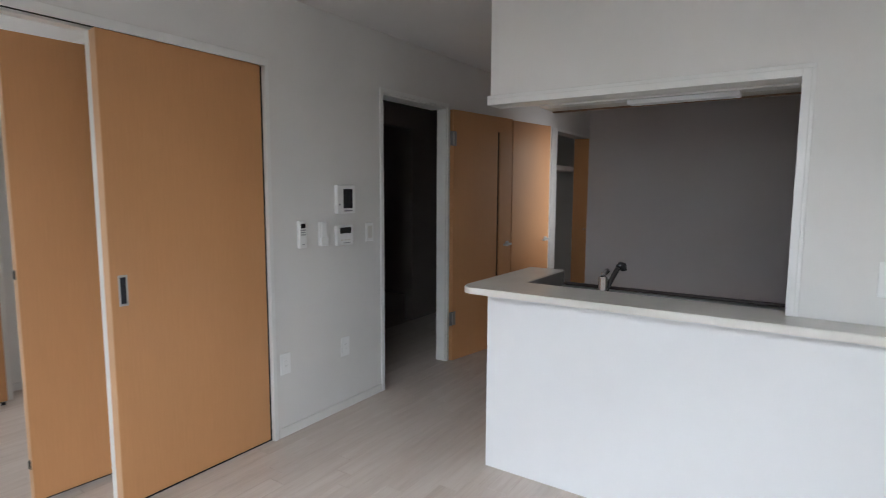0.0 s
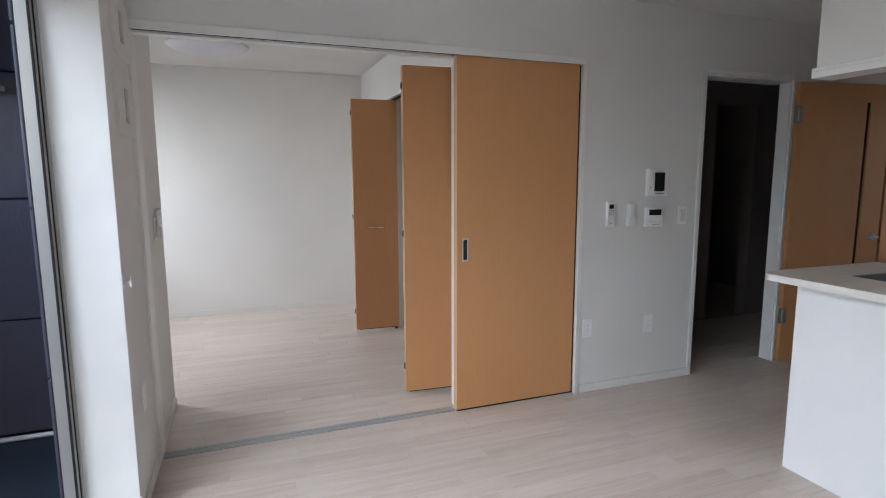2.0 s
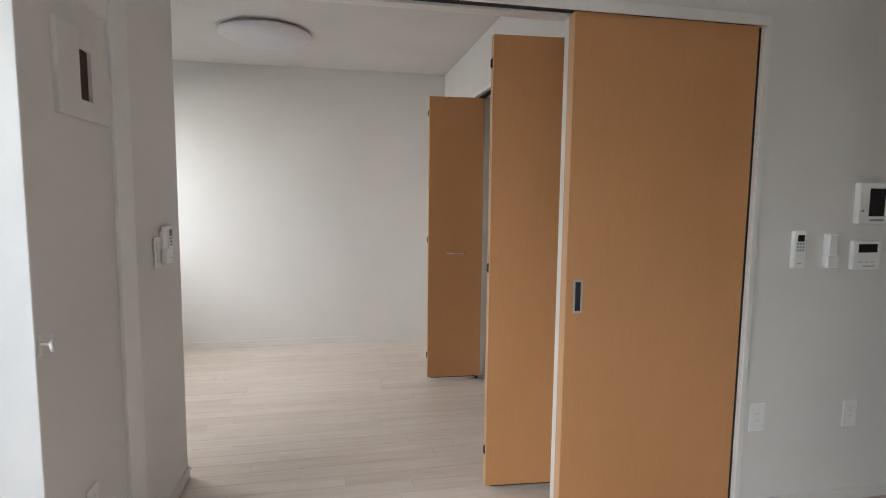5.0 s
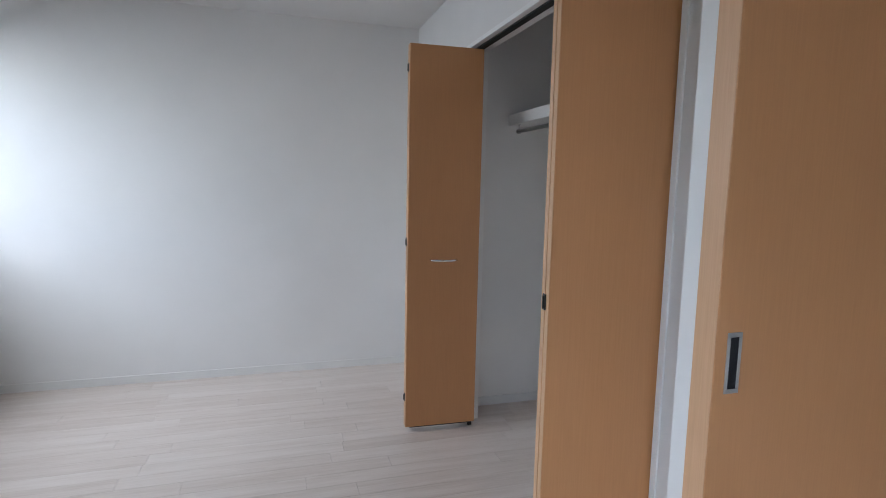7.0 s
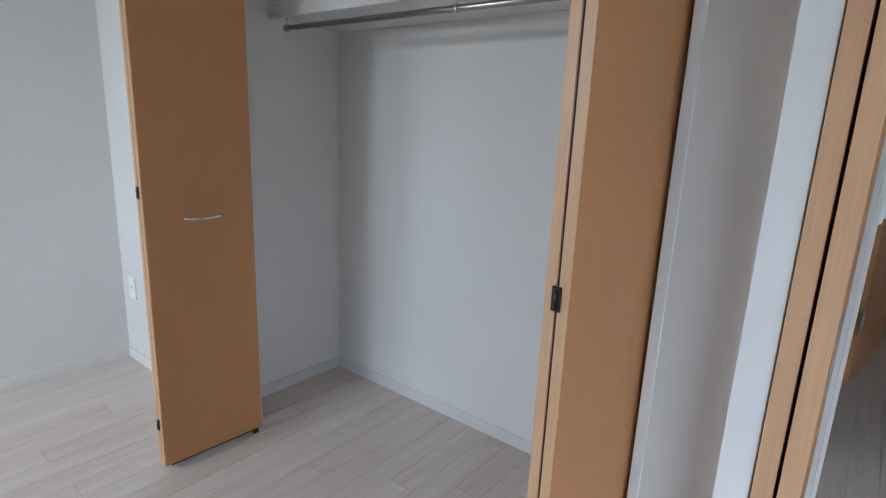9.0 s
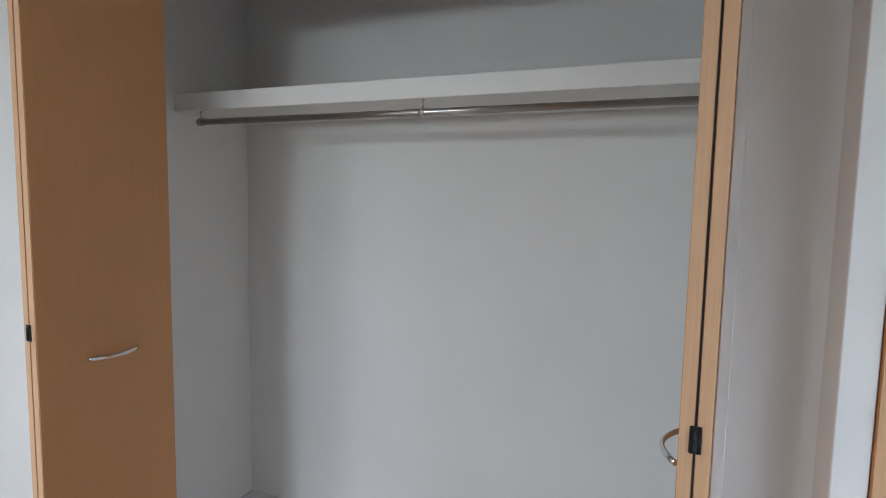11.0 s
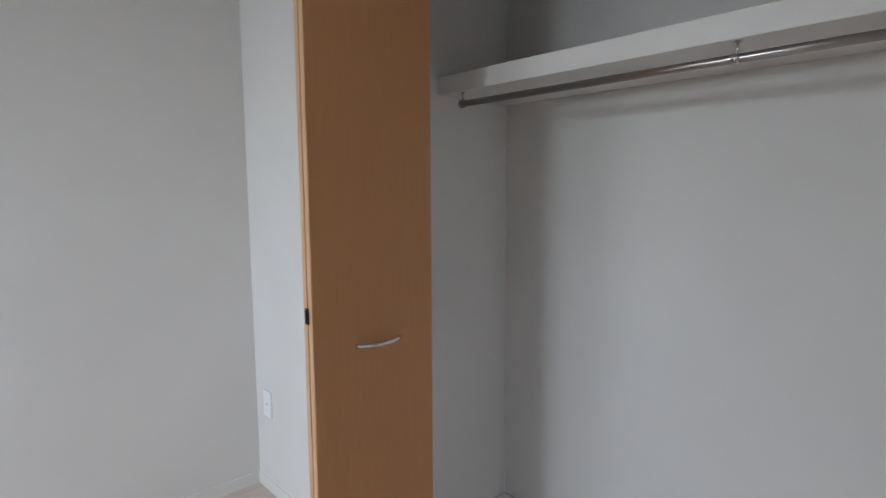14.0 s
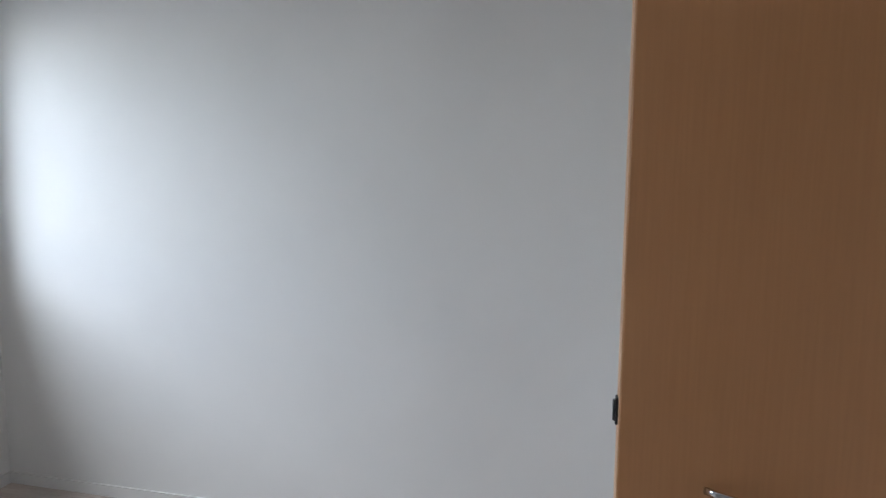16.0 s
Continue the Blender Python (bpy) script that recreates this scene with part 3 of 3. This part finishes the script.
part("worktop", boxes((-0.298, 0.25, -1.2, -0.05, 0.82, 0.85), (-0.298, -0.2, -0.05, 0.66, 0.82, 0.85), (0.2, 0.25, -0.05, 0.66, 0.82, 0.85)), STEEL, unit, "brushed steel worktop")
sink = part("sink_bowl", boxes((-0.2, 0.2, -0.05, 0.66, 0.645, 0.65), (-0.2, -0.196, -0.05, 0.66, 0.65, 0.82), (0.196, 0.2, -0.05, 0.66, 0.65, 0.82), (-0.196, 0.196, -0.05, -0.046, 0.65, 0.82), (-0.196, 0.196, 0.656, 0.66, 0.65, 0.82)), STEEL, unit, "steel sink bowl")
# The lip's dark reflection is painted as its black-brown colour.
part("drip_edge", one(0.235, 0.256, -1.2, 0.66, 0.85, 0.866, 0.004, 2), LIP_DARK, unit, "worktop front lip, its dark reflection put into the colour")
faucet = thing("faucet", "chrome single-lever kitchen mixer tap behind the ledge", "faucet", "", (0.632, -1.585, 0.85))
part("column", lathe([(0.026, 0.0), (0.026, 0.01), (0.021, 0.014), (0.021, 0.125), (0.017, 0.13)], 0, 0, 20), CHROME, faucet)
part("spout", tube([(0.008, -0.006, 0.05), (0.045, -0.022, 0.105), (0.085, -0.04, 0.158), (0.098, -0.046, 0.172)], 0.012, 12), SPOUT, faucet, "straight spout, backlit shade in its dark grey colour")
part("spray_head", tube([(0.092, -0.043, 0.165), (0.106, -0.05, 0.178), (0.12, -0.056, 0.176), (0.126, -0.059, 0.15)], 0.0155, 12), SPOUT, faucet, "spray head, backlit shade in its dark grey colour")
part("lever", tube([(0, 0, 0.13), (0.004, 0.0, 0.142), (0.03, -0.012, 0.158)], 0.012, 10), CHROME, faucet)
cab = thing("wall_cabinet", "white wall cabinet hung over the counter", "cabinet", "", (0.75, -1.9, 1.80))
part("body", one(-0.218, 0.2, -1.1, 0.72, 0.012, 0.58), PLASTIC, cab)
part("underside", one(0.06, 0.2, -1.1, 0.72, 0.0, 0.0118), PLASTIC_OLD, cab, "pale rear underside board")
part("door_edge", one(0.2002, 0.218, -1.1, 0.72, -0.008, 0.58, 0.002), CABWOOD, cab, "dark brown lower edge of the cabinet doors")
part("underside", one(-0.218, 0.06, -1.1, 0.72, 0.004, 0.0118), PLASTIC, cab)
klamp = thing("kitchen_lamp", "slim white strip lamp under the wall cabinet", "lamp", "", (0.70, -1.85, 1.768))
part("base", one(-0.04, 0.04, -0.45, 0.62, 0.016, 0.036, 0.002), PLASTIC, klamp)
part("diffuser", one(-0.035, 0.035, -0.25, 0.2, -0.006, 0.016, 0.006, 2), DIFFUSER, klamp, "frosted white lamp cover")

# ---------- bedroom ceiling light ----------
light = thing("ceiling_light", "round white ceiling light with a domed shade, switched off", "ceiling light", "", (-2.08, 1.93, H))
part("base", lathe([(0.24, -0.02), (0.26, -0.012), (0.26, -0.0005)], 0, 0), PLASTIC, light)
part("shade", lathe([(0.06, -0.073), (0.14, -0.07), (0.21, -0.064), (0.265, -0.048), (0.295, -0.03), (0.298, -0.022), (0.285, -0.0195)], 0, 0), SHADE, light, "milky domed shade")

# ---------- windows ----------
win1 = tagged(new("window_1"), "aluminium balcony window with its sash slid open", "window", "", "structure")
part("window_frame", boxes((-2.568, -2.52, -0.556, -0.517, 0.125, 2.05), (-2.578, -2.52, -3.4, -3.34, 0.125, 2.05), (-2.578, -2.52, -3.34, -0.556, 0.125, 0.155), (-2.578, -2.52, -3.34, -0.556, 2.0, 2.05), bevel=0.002), ALU, win1)
part("frame_channel", one(-2.5198, -2.512, -0.5375, -0.5165, 0.125, 2.05), TRACK, win1, "grey inner frame channel")
part("gasket", one(-2.5198, -2.5165, -0.544, -0.5377, 0.125, 2.05), GASKET_SHADE, win1, "dark gasket strip")
part("gasket", one(-2.530, -2.523, -0.563, -0.556, 0.155, 2.0), GASKET_SHADE, win1, "dark gasket strip")
for y0, y1, x in ((-2.49, -1.19, -2.53), (-3.34, -2.05, -2.56)):
    sash = part("sash", boxes((x - 0.012, x + 0.012, y0, y0 + 0.05, 0.155, 2.0), (x - 0.012, x + 0.012, y1 - 0.05, y1, 0.155, 2.0), (x - 0.012, x + 0.012, y0 + 0.05, y1 - 0.05, 0.155, 0.215), (x - 0.012, x + 0.012, y0 + 0.05, y1 - 0.05, 1.95, 2.0), bevel=0.0015), ALU, win1)
    part("sash_pull", one(x + 0.0121, x + 0.0135, y1 - 0.032, y1 - 0.02, 0.955, 1.045), GASKET_SHADE, sash, "dark recessed sash pull")
    pane = part("pane", one(x - 0.003, x + 0.003, y0 + 0.05, y1 - 0.05, 0.215, 1.95), GLASS, sash, "clear glass pane")
    pane.visible_shadow = False
# Unseen frame, added round the assumed corridor opening.
win3 = tagged(new("window_added"), "unseen window frame added where light enters the corridor", "window", "", "structure")
part("window_frame", boxes((3.05, 3.07, -1.0, -0.96, 0.95, 1.95), (3.73, 3.75, -1.0, -0.96, 0.95, 1.95), (3.07, 3.73, -1.0, -0.96, 0.95, 0.98), (3.07, 3.73, -1.0, -0.96, 1.92, 1.95)), ALU, win3)
win2 = tagged(new("window_2"), "aluminium bedroom window in the outer wall", "window", "", "structure")
part("window_frame", boxes((-3.71, -3.66, 1.41, 1.45, 1.08, 2.1), (-3.71, -3.66, 2.70, 2.74, 1.08, 2.1), (-3.71, -3.66, 1.45, 2.70, 1.08, 1.12), (-3.71, -3.66, 1.45, 2.70, 2.06, 2.1), (-3.71, -3.66, 2.05, 2.09, 1.12, 2.06)), ALU, win2)
part("window_sill", one(-3.66, WEST + 0.01, 1.41, 2.74, 1.0805, 1.095, 0.002), TRIM, win2)

# ---------- balcony ----------
setting("balcony_floor", one(-3.8, -2.58, -5.0, 0.56, -0.2, 0.0), SHEET, "dull blue-grey vinyl balcony floor", "floor")
sid = setting("wall_balcony", one(-3.75, -2.58, 0.545, 0.5595, 0.0, 3.15), GASKET_SHADE, "dark slate balcony end wall of wide boards")
for z0, z1 in ((0.03, 0.632), (0.642, 1.252), (1.262, 1.872), (1.882, 2.5)):
    part("board", one(-3.75, -2.582, 0.532, 0.545, z0, z1, 0.003), SIDING, sid)
# Unseen dark cladding, added so the outer wall bounces less light.
outer = setting("wall_outer_cladding", one(-2.5865, -2.5805, -0.5, 0.531, 0.0, 2.9), GASKET_SHADE, "unseen dark cladding added to cut bounce beside the balcony window")
for z0, z1 in ((0.03, 0.632), (0.642, 1.252), (1.262, 1.872), (1.882, 2.5)):
    part("board", one(-2.598, -2.5865, -0.5, 0.531, z0, z1, 0.003), SIDING, outer)
setting("wall_outer_south", boxes((-2.598, -2.5805, -5.0, -3.4, 0.0, 2.9), (-2.598, -2.5805, -3.4, -0.501, 2.05, 2.9), (-2.598, -2.5805, -3.4, -0.501, 0.0, 0.1)), SIDING, "unseen dark cladding added to cut bounce round the balcony window")
# Unseen wall, added to close off low sky from the south.
setting("balcony_south_block", one(-3.8, -2.598, -5.0, -4.9, 0.0, 2.5), SIDING, "unseen dark wall added to block low sky light")
# Unseen slab, added to keep overhead sky off the low boards.
setting("balcony_top_block", one(-4.0, -2.58, -5.0, 0.545, 3.15, 3.3), BLOCKER, "unseen slab above the balcony, added to block overhead light", "ceiling")
# Unseen parapet, added; its height shades the floor and lower boards.
setting("wall_parapet", one(-3.95, -3.8, -5.0, 0.56, -0.2, 1.42), BLOCKER, "unseen parapet added to shade the balcony")
setting("ground", one(-60, 60, -60, 60, -3.4, -3.2), GROUND, "dark asphalt ground below the balcony", "ground")
ac = thing("outdoor_unit", "white air conditioner outdoor unit on a wall bracket", "air conditioner", "", (-2.99, 0.35, 1.845))
part("body", one(-0.74, 0.0, -0.15, 0.165, 0.03, 0.58, 0.012, 3), PLASTIC, ac)
part("side_panel", one(0.0002, 0.005, -0.05, 0.145, 0.06, 0.55, 0.002), PLASTIC, ac)
strap = part("strap", boxes((0.0003, 0.004, -0.132, -0.075, -0.012, 0.575), (-0.03, 0.004, -0.132, -0.075, -0.016, -0.0125), bevel=0.0008), IVORY, ac, "ivory fixing strap")
part("bolt", tube([(0.004, -0.104, 0.135), (0.009, -0.104, 0.135)], 0.008, 8), STEEL, strap)
part("grille_backing", one(-0.71, -0.05, -0.152, -0.1495, 0.07, 0.54), GASKET_SHADE, ac, "dark fan opening")
for i in range(16):
    part("grille_bar", tube([(-0.71, -0.157, 0.08 + 0.03 * i), (-0.05, -0.157, 0.08 + 0.03 * i)], 0.004, 6), PLASTIC, ac)
for i in range(30):
    part("grille_bar", tube([(-0.70 + 0.0222 * i, -0.16, 0.075), (-0.70 + 0.0222 * i, -0.16, 0.535)], 0.003, 6), PLASTIC, ac)
for y in (-0.1, 0.1):
    part("foot", one(-0.7, -0.02, y - 0.02, y + 0.02, 0.012, 0.03), STEEL, ac)
rack = thing("wall_bracket", "painted metal bracket carrying the outdoor unit", "bracket", "", (-2.99, 0.53, 1.805))
part("arm", one(-0.08, -0.045, -0.36, 0.0, 0.03, 0.052), TRIM, rack)
part("arm", one(-0.70, -0.665, -0.36, 0.0, 0.03, 0.052), TRIM, rack)
part("strut", tube([(-0.03, -0.3, 0.03), (0.02, -0.03, -0.02)], 0.009, 8), TRIM, rack)
part("cross_bar", tube([(-0.17, -0.06, 0.0), (0.05, -0.06, -0.02)], 0.014, 10), TRIM, rack)
part("end_cap", tube([(-0.225, -0.06, 0.012), (-0.19, -0.06, 0.004), (-0.165, -0.06, 0.0)], 0.019, 10), BLACK, rack, "black rubber bar end")
vent = thing("vent_hood", "domed stainless vent hood on the dark balcony wall", "vent", "", (-3.235, 0.53, 1.55))
bm = bmesh.new()
ring = []
for j in range(6):
    q, d = math.cos(math.pi / 2 * j / 5.4), -0.09 * math.sin(math.pi / 2 * j / 5.4)
    arch = [(0.085 * q * math.cos(a), 0.085 * q * math.sin(a) + 0.085 * q) for a in (math.pi * k / 12 for k in range(13))]
    ring.append([bm.verts.new((x, d, z)) for x, z in [(0.085 * q, 0.0)] + arch + [(-0.085 * q, 0.0)]])
for low, high in zip(ring, ring[1:]):
    for k in range(len(low) - 1):
        bm.faces.new((low[k], low[k + 1], high[k + 1], high[k])).smooth = True
bm.faces.new(ring[-1])
rim = [(0.09, -0.008, 0.0)] + [(0.09 * math.cos(a), -0.008, 0.09 * math.sin(a) + 0.085) for a in (math.pi * k / 12 for k in range(13))] + [(-0.09, -0.008, 0.0)]
part("rim", tube(rim, 0.008, 8), STEEL, vent, "bright steel rim")
part("hood", bm, HOODM, vent)
part("flange", boxes((-0.11, 0.11, -0.006, 0.0, -0.012, 0.0), (-0.1, 0.1, -0.1, 0.0, -0.004, 0.004), bevel=0.001), STEEL, vent)
tagged(new("drain_pipe", mesh_of("drain_pipe", tube([(-3.36, 0.505, 0.014), (-2.6, 0.50, 0.016)], 0.014, 12), PLASTIC)), "white drain pipe lying on the balcony floor", "pipe")

# ---------- floors, last ----------
floor = setting("floor", boxes((-2.58, 5.4, Y_END - 0.15, FAR + 0.15, -0.2, -0.0045), (-3.75, -2.58, 0.56, FAR + 0.15, -0.2, -0.0045)), SUB, "pale whitewashed strip wood floor", "floor")
PW, PL = 0.1, 0.909
rng = random.Random(7)
shared = {}
rest = bmesh.new()
y = Y_END
while y < FAR - 0.01:
    y1 = min(y + PW, FAR)
    x0, x1 = (WIN if y < STUB - 0.02 else WEST), (5.3 if y < -0.01 else CLO_B)
    x = x0 - rng.uniform(0.1, 0.8)
    while x < x1:
        a, b = max(x, x0), min(x + PL, x1)
        if b - a > 0.02:
            near = y > -2.9 and b < 2.3
            if near:
                key = (round(b - a, 3), round(y1 - y, 3))
                if key not in shared:
                    shared[key] = mesh_of("plank", one(0.0005, key[0] - 0.0005, 0.0004, key[1] - 0.0004, -0.0045, 0.0, 0.0006), PLANK)
                ob = new("plank", shared[key])
                ob.location = (a, y, 0)
                ob.parent = floor
            else:
                box(rest, a + 0.0006, b - 0.0006, y + 0.0005, y1 - 0.0005, -0.0045, 0.0)
        x += PL
    y = y1
for k in range(11):
    for i in range(5):
        a = 0.1 + 0.909 * i - (0.45 if k % 2 else 0.0)
        box(rest, max(a, 0.1) + 0.0006, min(a + 0.909, 3.75) - 0.0006, 0.1 * k + 0.0005, min(0.1 * k + 0.1, 1.05) - 0.0005, -0.0045, 0.0)
stuff = part("planks_beyond", rest, PLANK, floor)
tagged(stuff, "whitewashed floor strips further off", "", "", "stuff")
